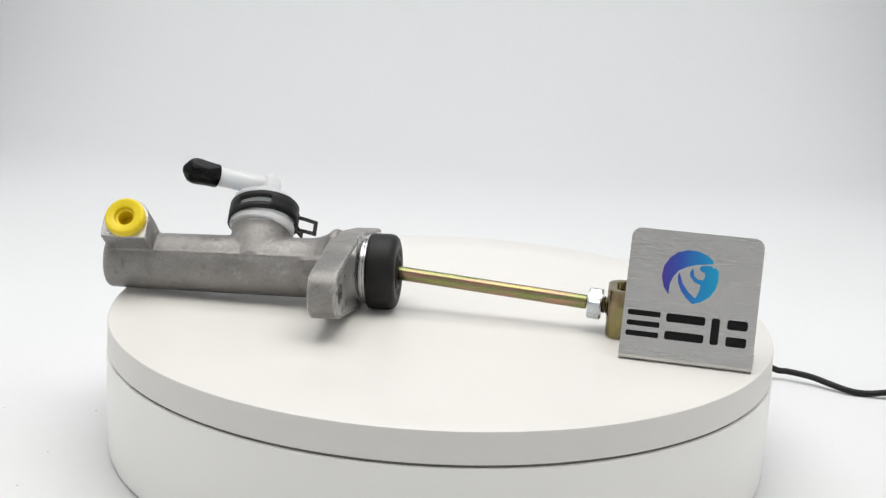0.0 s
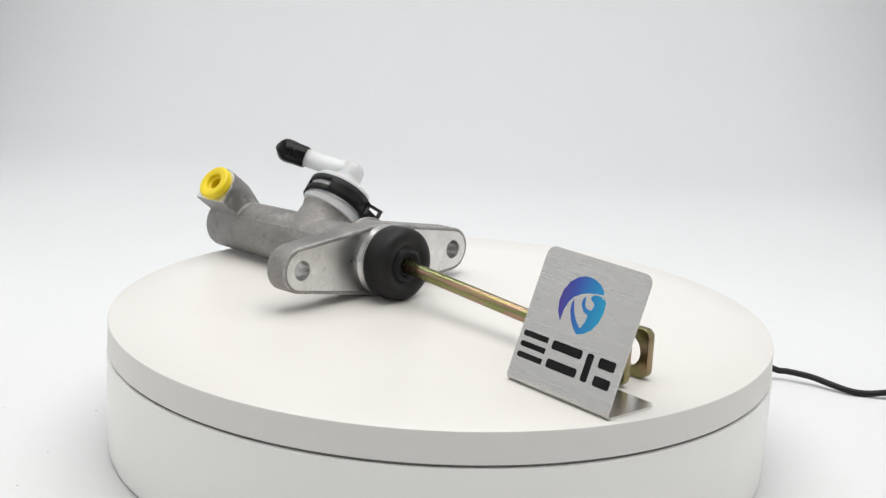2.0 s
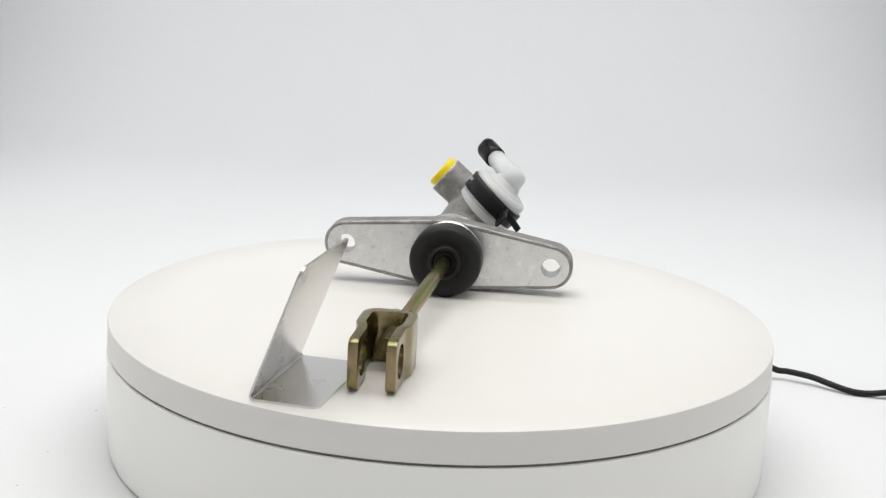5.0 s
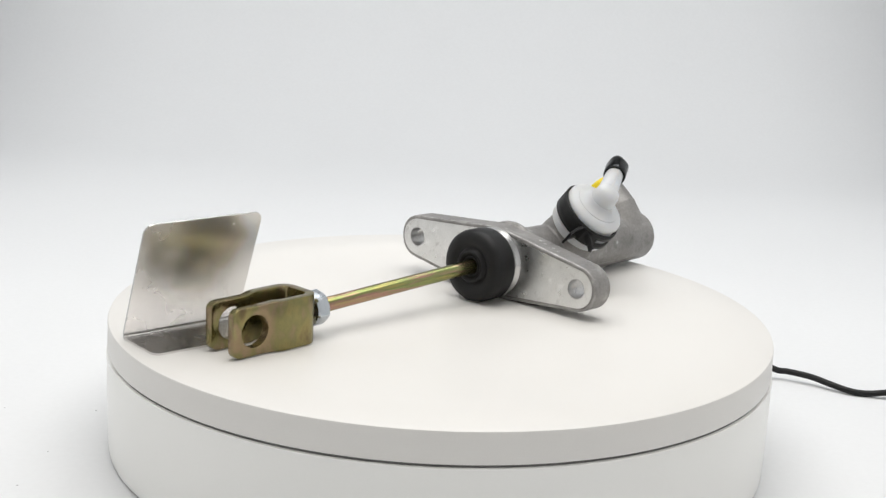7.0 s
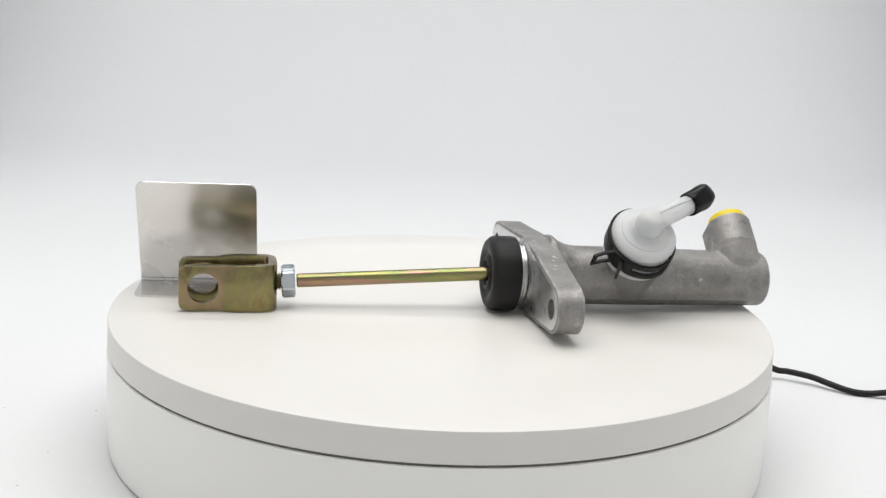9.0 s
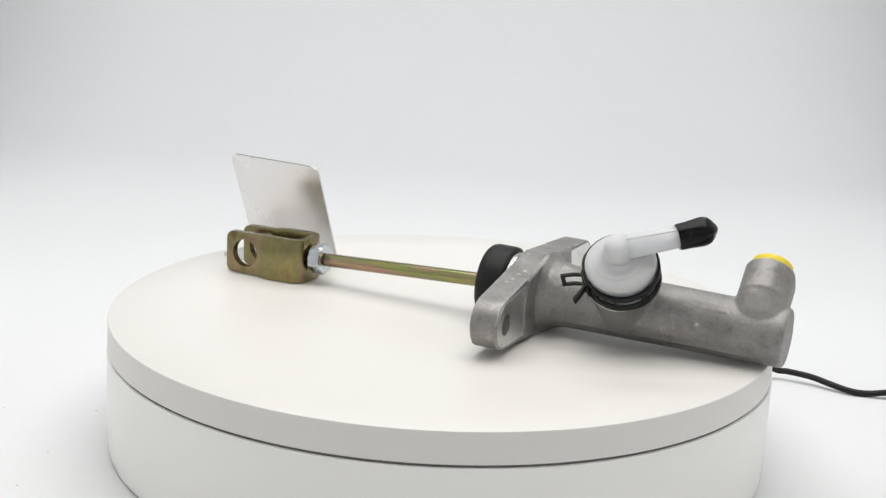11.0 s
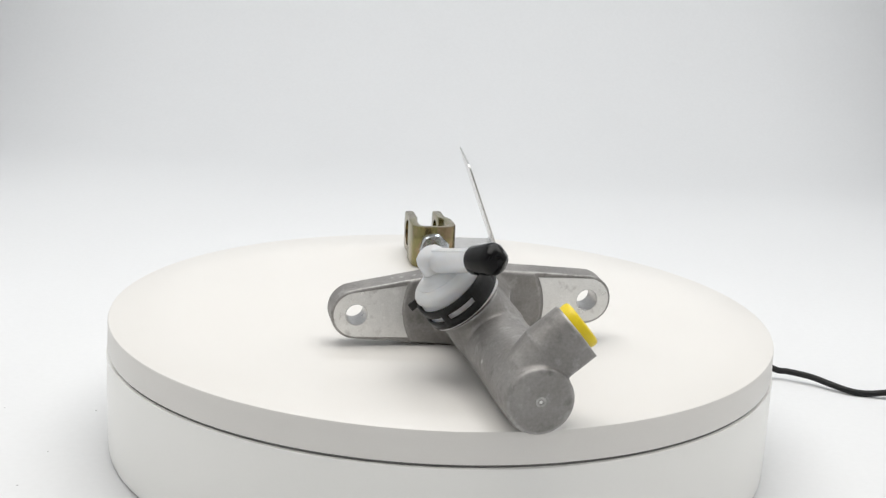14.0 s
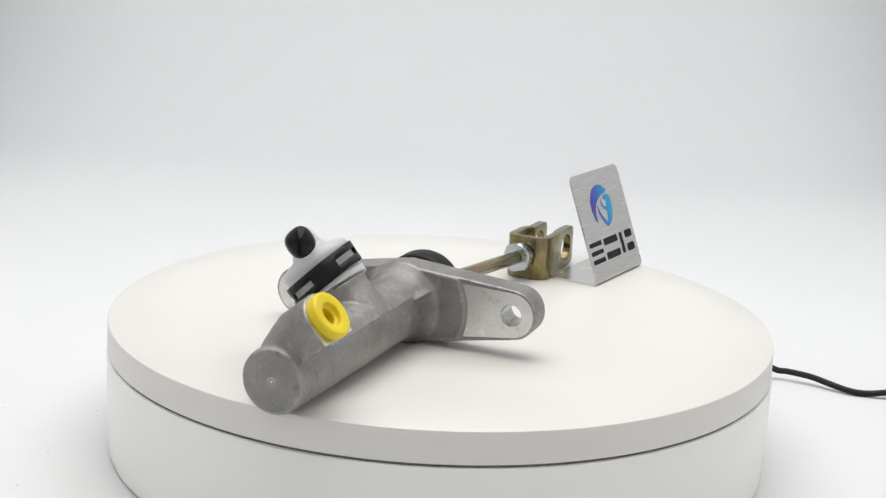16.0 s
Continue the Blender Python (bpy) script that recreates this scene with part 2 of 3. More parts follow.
# ---------------------------------------------------------------- the tent
def backdrop():
    """Floor, curve and rear wall in one sheet."""
    line = [(-0.84, 0.0), (-0.6, 0.0), (-0.2, 0.0), (0.2, 0.0), (BACK - CURVE, 0.0)]
    line += [(BACK - CURVE + CURVE * math.sin(radians(a)), CURVE - CURVE * math.cos(radians(a))) for a in range(5, 91, 5)]
    line += [(BACK, 1.0)]
    bm = bmesh.new()
    rows = [[bm.verts.new((x * 1000, y * 1000, z * 1000)) for x in (-HALF, -HALF / 2, 0, HALF / 2, HALF)] for y, z in line]
    for a, b in zip(rows, rows[1:]):
        for k in range(4):
            bm.faces.new((a[k], a[k + 1], b[k + 1], b[k]))
    ob = part("ground", bm, PAPER, None, smooth=60)
    sol = ob.modifiers.new("thickness", "SOLIDIFY")
    sol.thickness, sol.offset = 0.003, 1.0
    return tagged(ob, "seamless white backdrop sheet curving up behind the turntable", "backdrop", kind="structure")


def slab(name, x0, x1, y0, y1, z0, z1, material, label):
    bm = bmesh.new()
    prism(bm, [(x0 * 1000, y0 * 1000), (x1 * 1000, y0 * 1000), (x1 * 1000, y1 * 1000), (x0 * 1000, y1 * 1000)], z0 * 1000, z1 * 1000)
    return tagged(part(name, bm, material), label, "wall", kind="structure")


HALF, BACK, CURVE = 0.60, 1.02, 0.36
backdrop()
slab("wall_west", -HALF - 0.02, -HALF - 0.002, -0.84, BACK, -0.01, 1.0, TENT, "white cloth side wall of the light tent")
slab("wall_east", HALF + 0.002, HALF + 0.02, -0.84, BACK, -0.01, 1.0, TENT, "white cloth side wall of the light tent")
# the front wall is added, close behind the camera, to bounce light forward
slab("bounce_south", -HALF, HALF, -0.86, -0.842, -0.01, 1.0, TENT, "unseen pale cloth front wall, added behind the camera to bounce light")
slab("ceiling", -HALF - 0.02, HALF + 0.02, -0.86, BACK + 0.02, 1.002, 1.02, TENT, "white cloth roof of the light tent")


# ---------------------------------------------------------------- turntable
def turntable():
    t = root("turntable", pose(0, 0, 0), "round white plastic motorised display turntable on the white sheet", "turntable")
    up = pose(0, 0, 0, 0, -90, 0)      # turns the x axis of a lathe into z
    bm = bmesh.new()
    lathe(bm, [(0.8, 0), (0.8, 149.0), (1.2, 149.4), (2.0, 149.6), (6, 149.8), (44.9, 150.1), (45.5, 149.95), (45.75, 149.6), (45.75, 0)], 192, up)
    part("base", bm, ABS, t, "glossy white plastic base", 40)
    bm = bmesh.new()
    lathe(bm, [(45.7, 0), (45.7, 148.4), (47.05, 148.4), (47.05, 0)], 160, up)
    part("seam", bm, GAP, t, "dark gap below the platter", 30)
    for k in range(4):
        bm = bmesh.new()
        a = math.radians(45 + 90 * k)
        lathe(bm, [(0, 0), (0, 7), (0.9, 7), (0.9, 0)], 24, pose(120 * math.cos(a), 120 * math.sin(a), 0) @ up)
        part("rubber_foot", bm, RUBBER, t, "", 30)
    bm = bmesh.new()
    lathe(bm, [(47.0, 0), (47.0, 149.2), (47.25, 149.5), (48.2, 149.6), (57.6, 149.45), (59.2, 149.4), (59.75, 149.2), (60.0, 148.7), (60.0, 120), (60.0, 60), (60.0, 0)], 192, up)
    return t, part("platter", bm, ABS_TOP, t, "turning matt white platter", 40)


TABLE, PLATTER = turntable()

# ---------------------------------------------------------------- hydraulic cylinder
BASE = Matrix.Translation((-0.0376, 0.0005, TOP)) @ pose(0, 0, 0, 0, 0, -7.2)
AXIS = pose(0, 1.6, 16.95) @ pose(0, 0, 0, 0, 0, 0.95) @ pose(0, 0, 0, 0, -1.78, 0) @ pose(0, 0, 0, -2.9, 0, 0)
TO_YZ = Matrix(((0, 0, 1, 0), (1, 0, 0, 0), (0, 1, 0, 0), (0, 0, 0, 1)))      # outline (a, b) -> (y, z), depth -> x


LUGS = pose(0, -0.4, 0)             # the flange sits slightly off the bore


def across_axis(x, lean):
    """A frame at x on the bore: its x axis leaves the bore, leaning from upright towards +y by that many degrees; its y axis runs along the bore."""
    n = Vector((0, math.sin(radians(lean)), math.cos(radians(lean))))
    along = Vector((1, 0, 0))
    third = n.cross(along)
    m = Matrix((n, along, third)).transposed().to_4x4()
    m.translation = (x, 0, 0)
    return m


NECK = across_axis(-49.9, 36.8)
PORT = across_axis(-105.8, -53.5) @ pose(-0.7, 0, 8.4)


def merge(bm, other):
    data = bpy.data.meshes.new("joined")
    other.to_mesh(data)
    other.free()
    bm.from_mesh(data)
    bpy.data.meshes.remove(data)


def casting(thing):
    bm = bmesh.new()
    # barrel: round, with the parting line of the mould along both flanks
    def section(r):
        reach, span = r * 1.032, 3.2
        pts = []
        for ridge in (147.0, 327.0):
            pts += [(reach * math.cos(radians(ridge)), reach * math.sin(radians(ridge)))] + circle(0, 0, r, 39, ridge + span, ridge + 180 - span)
        return pts
    stations = [(-118.9, 11.8), (-118.4, 12.4), (-117.3, 12.8), (-100, 13.1), (-60, 13.5), (-14, 13.8), (-6, 13.8)]
    rings = []
    for x, r in stations:
        pts = circle(0, 0, r, 80, 147.0, 507.0) if x < -112 else section(r)
        rings.append([bm.verts.new((x, y, z)) for y, z in pts])
    for a, b in zip(rings, rings[1:]):
        for k in range(len(a)):
            j = (k + 1) % len(a)
            bm.faces.new((a[k], a[j], b[j], b[k]))
    bm.faces.new(rings[0])
    bm.faces.new(rings[-1])
    # flange with its two lugs, and the root where the barrel flares into it
    plate = bmesh.new()
    holed_prism(plate, hull_flange(50.0, 10.7, 17.2), [circle(50.0, 0, 5.0, 28), circle(-50.0, 0, 5.0, 28)], -12.4, -0.5, LUGS @ TO_YZ)
    rim = [e for e in plate.edges if len(e.link_faces) == 2 and e.calc_face_angle(0) > 1.2 and all(min((v.co.yz - Vector((q, 0))).length for q in (49.6, -50.4)) > 6 for v in e.verts)]
    bmesh.ops.bevel(plate, geom=rim, offset=2.0, segments=1, profile=0.5, affect="EDGES", clamp_overlap=True)
    merge(bm, plate)
    lathe(bm, [(-26, 0), (-26, 13.4), (-20, 14.4), (-16, 16.0), (-13, 18.5), (-11, 18.5), (-11, 0)], 48)
    # raised web behind the flange, between the lugs
    web = [(y, z) for y, z in hull_flange(50.0, 10.7, 17.2) if abs(y) < 28]
    lug = [(29.8 * math.cos(radians(a)), 29.8 * math.sin(radians(a))) for a in (-26, -13, 0, 13, 26)]
    wl = sorted([p for p in web if p[1] > 0], key=lambda p: -p[0])
    wr = sorted([p for p in web if p[1] <= 0], key=lambda p: p[0])
    prism(bm, lug + wl + [(-y, -z) for y, z in lug] + wr, -13.3, -11, TO_YZ)
    # short gusset between the parting ridge and the web
    def polar(x, r, a):
        return bm.verts.new((x, r * math.cos(radians(a)), r * math.sin(radians(a))))
    fin = [polar(-32, 12.5, 152), polar(-12, 13.0, 178), polar(-12, 18.5, 156), polar(-12, 15.0, 126), polar(-22, 8, 150)]
    for tri in ((0, 1, 2), (0, 2, 3), (0, 3, 4), (0, 4, 1), (1, 4, 3), (1, 3, 2)):
        bm.faces.new([fin[k] for k in tri])
    # worn casting marks: one plain pad, and bars of the size of the raised characters
    for x0, x1, a, half, high in ((-39.5, -32.5, 184, 1.4, 13.95), (-84, -80.5, 52, 1.8, 13.35), (-88.5, -85.3, 52, 1.8, 13.35), (-93.5, -90, 52, 1.8, 13.35)):
        frame_at = pose(0, 0, 0, a, 0, 0)
        prism(bm, [(x0, -half), (x1, -half), (x1, half), (x0, half)], 10, high, frame_at @ Matrix(((1, 0, 0, 0), (0, 0, 1, 0), (0, 1, 0, 0), (0, 0, 0, 1))))
    # neck of the reservoir union
    lathe(bm, [(0, 0), (0, 14.3), (9.5, 13.9), (13.0, 13.5), (15.0, 13.4), (16.6, 13.7), (17.9, 14.2), (17.9, 0)], 56, NECK)
    # outlet port: round above, square below
    face = [(-9.0, -10.6), (-9.0, 10.6)] + [(w, y) for w, y in [(10.2 * math.sin(radians(a)), 10.6 * math.cos(radians(a))) for a in range(0, 181, 9)]]
    swap = Matrix(((0, 0, 1, 0), (0, 1, 0, 0), (1, 0, 0, 0), (0, 0, 0, 1)))
    prism(bm, face, 11.5, 19.0, PORT @ swap)
    # below the overhang the boss draws in to meet the barrel
    rings = []
    for x, wide, top, low in ((-4.0, 1.0, 0.30, 1.0), (2.0, 1.03, 0.66, 1.0), (8.0, 1.02, 0.87, 1.0), (13.0, 1.0, 1.0, 1.0)):
        rings.append([bm.verts.new(PORT @ Vector((x, y * wide, w * (top if w > 0 else low)))) for w, y in face])
    for a, b in zip(rings, rings[1:]):
        for k in range(len(a)):
            n = (k + 1) % len(a)
            bm.faces.new((a[k], a[n], b[n], b[k]))
    bm.faces.new(rings[0])
    bm.faces.new(rings[-1])
    boss = bmesh.new()
    holed_prism(boss, face, [circle(0, 0, 6.6, 30)], 18.6, 26.4, PORT @ swap)
    merge(bm, boss)
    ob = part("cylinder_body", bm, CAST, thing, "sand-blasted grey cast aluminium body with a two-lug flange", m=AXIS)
    rm = ob.modifiers.new("fuse", "REMESH")
    rm.mode, rm.voxel_size, rm.use_smooth_shade = "VOXEL", 0.00055, True
    sm = ob.modifiers.new("soften", "SMOOTH")
    sm.factor, sm.iterations = 0.5, 3
    return ob


def cylinder():
    c = root("master_cylinder", BASE, "grey cast aluminium clutch master cylinder lying on the turntable", "car part")
    body = casting(c)
    # machined faces
    for side in (1, -1):
        bm = bmesh.new()
        rim = [(y, z) for y, z in hull_flange(50.0, 9.6, 15.4) if y > 31]
        arc = [(30.6 * math.cos(radians(a)), 30.6 * math.sin(radians(a))) for a in range(22, -23, -4)]
        outer = [(side * y, side * z) for y, z in sorted(rim, key=lambda p: math.atan2(p[1], p[0] - 45)) + arc]
        holed_prism(bm, outer, [circle(50.0 * side, 0, 4.75, 28)], -12.62, -12.1, LUGS @ TO_YZ)
        sleeve = bmesh.new()
        ring_lathe(sleeve, [(-12.55, 4.5), (-12.55, 5.3), (-0.35, 5.3), (-0.35, 4.5)], 40, LUGS @ pose(0, 50.0 * side, 0))
        part("bolt_hole_bore", sleeve, DRILLED, c, "bright drilled bolt hole", 40, m=AXIS)
        part("lug_pad", bm, MACHINED, c, "bright machined spot face round the bolt hole", m=AXIS)
    bm = bmesh.new()
    holed_prism(bm, hull_flange(50.0, 9.0, 15.2), [circle(50.0, 0, 4.8, 28), circle(-50.0, 0, 4.8, 28)], -0.9, -0.28, LUGS @ TO_YZ)
    part("flange_face", bm, MACHINED, c, "bright milled flange face", m=AXIS)
    bm = bmesh.new()
    lathe(bm, [(-0.6, 0), (-0.6, 16.9), (-0.1, 16.3), (0.4, 15.7), (0.9, 15.2), (1.2, 14.8), (1.5, 15.1), (2.3, 15.1), (2.5, 14.8), (2.8, 15.05), (3.4, 15.05), (3.6, 14.7), (6.4, 14.7), (6.4, 0)], 72, AXIS)
    part("spigot", bm, TURNED, c, "bright turned spigot", 30)
    bm = bmesh.new()
    face = [(-8.7, -10.1), (-8.7, 10.1)] + [(9.5 * math.sin(radians(a)), 10.1 * math.cos(radians(a))) for a in range(0, 181, 9)]
    holed_prism(bm, face, [circle(0, 0, 6.5, 30)], 26.0, 26.45, PORT @ Matrix(((0, 0, 1, 0), (0, 1, 0, 0), (1, 0, 0, 0), (0, 0, 0, 1))))
    part("port_face", bm, MACHINED, c, "bright machined port face", m=AXIS)
    bm = bmesh.new()
    ring_lathe(bm, [(26.4, 9.0), (28.6, 9.2), (29.6, 8.9), (30.1, 8.2), (30.1, 5.6), (29.6, 4.7), (28, 4.3), (27.4, 3.4), (20, 3.3), (20, 6), (26.4, 6)], 48, PORT)
    plug = part("port_plug", bm, YELLOW, c, "yellow plastic transit plug", 35, m=AXIS)
    bm = bmesh.new()
    lathe(bm, [(19.5, 0), (19.5, 3.5), (20.6, 3.5), (20.6, 0)], 24, PORT)
    part("plug_bottom", bm, YELLOW, plug, "", 35, m=AXIS)
    # end dimple
    bm = bmesh.new()
    ring_lathe(bm, [(-119.15, 1.3), (-119.05, 1.9), (-118.6, 2.1), (-118.3, 0.7), (-118.6, 0.7)], 24)
    mark = part("centre_mark", bm, CAST, c, "small raised centre mark", 30, m=AXIS @ pose(0, 0, 0.2))
    bm = bmesh.new()
    lathe(bm, [(-119.05, 0), (-119.0, 0.5), (-118.8, 0.8), (-118.5, 0.9), (-118.5, 0)], 16)
    part("nib", bm, MACHINED, mark, "bright nib", 40, m=AXIS @ pose(0, 0, 0.2))
    # dust boot
    bm = bmesh.new()
    lathe(bm, [(3.8, 14), (3.8, 16.3), (4.3, 17.0), (5.4, 17.25), (13.0, 17.25), (15.0, 16.8), (16.3, 15.6), (16.9, 13.9), (17.0, 12.0), (16.6, 10.9), (16.0, 9.9),
               (15.7, 9.2), (15.7, 8.6), (16.4, 8.1), (17.1, 7.6), (17.4, 6.9), (17.1, 6.1), (16.0, 5.6), (15.7, 5.2), (16.1, 4.8), (16.3, 4.3), (16.0, 3.8), (14.5, 3.4), (14.5, 0)], 72)
    part("dust_boot", bm, RUBBER, c, "black rubber dust boot", 50, m=AXIS)
    # push rod, thread, nut and fork
    tip, seat = Vector((113.0, -5.3, 11.9)), Vector((14.0, 1.9, 17.3))
    along = (tip - seat).normalized()
    rod = (along.to_track_quat("X", "Z").to_matrix().to_4x4())
    rod.translation = seat
    length = (tip - seat).length
    bm = bmesh.new()
    lathe(bm, [(0, 0), (0, 3.2), (length - 10.4, 3.2), (length - 9.6, 2.9), (length - 9.4, 0)], 32)
    push = part("push_rod", bm, ZINC_ROD, c, "yellow zinc plated steel push rod", 30, m=rod)
    bm = bmesh.new()
    prof = [(length - 7, 0)]
    x = length - 7
    while x < length + 15:
        prof += [(x, 3.9), (x + 0.25, 3.95), (x + 0.65, 3.25), (x + 0.9, 3.3)]
        x += 1.25
    prof += [(x, 3.2), (x, 0)]
    lathe(bm, prof, 28)
    part("rod_thread", bm, THREAD, push, "dark oily screw thread", 40, m=rod)
    bm = bmesh.new()
    lathe(bm, [(length - 8.9, 3.1), (length - 8.9, 6.6), (length - 8.2, 7.7), (length - 3.4, 7.7), (length - 2.7, 6.6), (length - 2.7, 3.1)], 60)
    for v in bm.verts:
        a = math.atan2(v.co.z, v.co.y)
        r = math.hypot(v.co.y, v.co.z)
        if r > 4:
            k = 6.75 / math.cos((a + radians(30 - 15)) % radians(60) - radians(30))
            s = min(r, k) / r if r < 7 else min(k, 7.72) / r
            v.co.y, v.co.z = v.co.y * s, v.co.z * s
    part("lock_nut", bm, STEEL, push, "bright zinc hexagon lock nut", 25, m=rod)
    # fork: one strap bent into a U, its legs set in past the step, a pin hole through each
    th = 3.9
    fork = bmesh.new()
    profile = [(156.2, -9.35), (138.5, -9.35), (136.5, -9.7), (133.0, -11.0), (131.0, -11.3), (119.4, -11.3), (116.7, -10.8), (114.6, -9.5), (113.1, -7.5), (112.5, -5.0)]
    outer = profile + [(x, -y) for x, y in profile[::-1]]
    inner = []
    for k, (x, y) in enumerate(outer):
        a, b = Vector(outer[max(k - 1, 0)]), Vector(outer[min(k + 1, len(outer) - 1)])
        d = (b - a).normalized()
        inner.append((x + d.y * th, y - d.x * th))
    # walls as strips of quads, leg ends cut with corners off
    zlow, zhigh = 0.35, 21.6
    def zspan(x):
        cut = 3.4 - math.sqrt(max(0.0, 11.56 - max(0.0, x - 152.8) ** 2))
        waist = 0.5 if x > 137 else 0.0
        return zlow + cut + waist * 0.4, zhigh - cut - waist
    def column(x, y):
        lo, hi = zspan(x)
        return [fork.verts.new((x, y, z)) for z in (lo, hi)]
    def split(points):
        ends = (156.2, 155.9, 155.3, 154.3, 152.8)
        return [(x, points[0][1]) for x in ends] + points[1:-1] + [(x, points[-1][1]) for x in ends[::-1]]
    o = [column(*p) for p in split(outer)]
    i = [column(*p) for p in split(inner)]
    for k in range(len(o) - 1):
        fork.faces.new((o[k][0], o[k + 1][0], o[k + 1][1], o[k][1]))
        fork.faces.new((i[k][0], i[k][1], i[k + 1][1], i[k + 1][0]))
        fork.faces.new((o[k][1], o[k + 1][1], i[k + 1][1], i[k][1]))
        fork.faces.new((o[k][0], i[k][0], i[k + 1][0], o[k + 1][0]))
    for k in (0, len(o) - 1):
        fork.faces.new((o[k][0], o[k][1], i[k][1], i[k][0]))
    bmesh.ops.recalc_face_normals(fork, faces=fork.faces)
    bevel_all(fork, 0.8, 2, 50)
    yoke = pose(0, -5.0, 0) @ pose(0, 0, 0, 0, 0, -0.8)
    ob = part("clevis", fork, ZINC, c, "olive yellow zinc plated steel clevis fork", 35, m=yoke)
    cut = bmesh.new()
    lathe(cut, [(-30, 0), (-30, 6.9), (30, 6.9), (30, 0)], 48, pose(145.6, -7.4, 10.9, 0, 0, 90))
    cutter_data = bpy.data.meshes.new("pin_hole")
    bmesh.ops.recalc_face_normals(cut, faces=cut.faces)
    cut.transform(Matrix.Scale(MM, 4))
    cut.to_mesh(cutter_data)
    cut.free()
    drilled(ob, cutter_data)
    # spring clip round the neck: two rails with bars between the windows
    clip(c)
    union(c)
    return c


def drilled(ob, cutter_data):
    """Cuts the pin hole through both legs and keeps the plain mesh."""
    cutter = new("pin_hole", cutter_data)
    mod = ob.modifiers.new("hole", "BOOLEAN")
    mod.operation, mod.solver, mod.object = "DIFFERENCE", "EXACT", cutter
    bpy.context.view_layer.update()
    cutter.matrix_world = ob.matrix_world
    bpy.context.view_layer.update()
    got = bpy.data.meshes.new_from_object(ob.evaluated_get(bpy.context.evaluated_depsgraph_get()))
    ob.modifiers.clear()
    ob.data = got
    got.set_sharp_from_angle(angle=radians(35))
    bpy.data.objects.remove(cutter)


def clip(c):
    low, high, r = 21.3, 30.0, 15.7
    windows = ((66, 138), (147, 190), (236, 292))
    bm = bmesh.new()
    def at(s, a, rad):
        tilt = -1.6 * math.cos(radians(a - 145))         # the band sits slightly askew
        return NECK @ Vector((s + tilt, rad * math.cos(radians(a)), rad * math.sin(radians(a))))
    levels = [low, low + 3.1, high - 3.1, high]
    step = 3
    grid = {}
    def vert(k, a):
        key = (k, a % 360)
        if key not in grid:
            grid[key] = bm.verts.new(at(levels[k], a, r))
        return grid[key]
    for a in range(0, 360, step):
        for k in range(3):
            if k == 1 and any(w0 <= a < w1 for w0, w1 in windows):
                continue
            bm.faces.new((vert(k, a), vert(k, a + step), vert(k + 1, a + step), vert(k + 1, a)))
    ob = part("spring_clip", bm, SPRING, c, "black spring steel hose clip", 40, m=AXIS)
    sol = ob.modifiers.new("sheet", "SOLIDIFY")
    sol.thickness, sol.offset = 0.0010, 0.0
    # the two grips: an open loop and a single tongue
    bm = bmesh.new()
    n = (NECK @ Vector((1, 0, 0)) - NECK @ Vector((0, 0, 0)))
    mid = (low + high) / 2
    radial = at(mid, 22, 1) - at(mid, 22, 0)
    for s, e in ((low + 1.1, low - 0.4), (high - 1.1, high - 3.2)):
        strip(bm, [at(s, 34, r), at(s, 28, r + 1.2), at((s + e) / 2, 23, r + 4.6), at(e, 21, r + 9.6)], 1.5, 1.1, n)
    strip(bm, [at(low - 1.1, 21, r + 9.2), at(mid - 2, 21, r + 9.2), at(high - 2.5, 21, r + 9.2)], 1.8, 1.1, radial)
    part("grip_loop", bm, SPRING, ob, "open wire-like grip loop", m=AXIS)
    bm = bmesh.new()
    strip(bm, [at(mid + 1.0, 38, r), at(mid + 1.2, 44, r + 1.4), at(mid + 0.9, 49, r + 4.5), at(mid + 0.3, 52, r + 8.6)], 3.2, 1.1, n)
    part("grip_tongue", bm, SPRING, ob, "", m=AXIS)
    bm = bmesh.new()
    strip(bm, [at(mid, 22, r + 0.7), at(mid, 35, r + 1.1), at(mid, 50, r + 0.8)], 8.2, 0.9, n)
    part("clip_overlap", bm, SPRING, ob, "", m=AXIS)


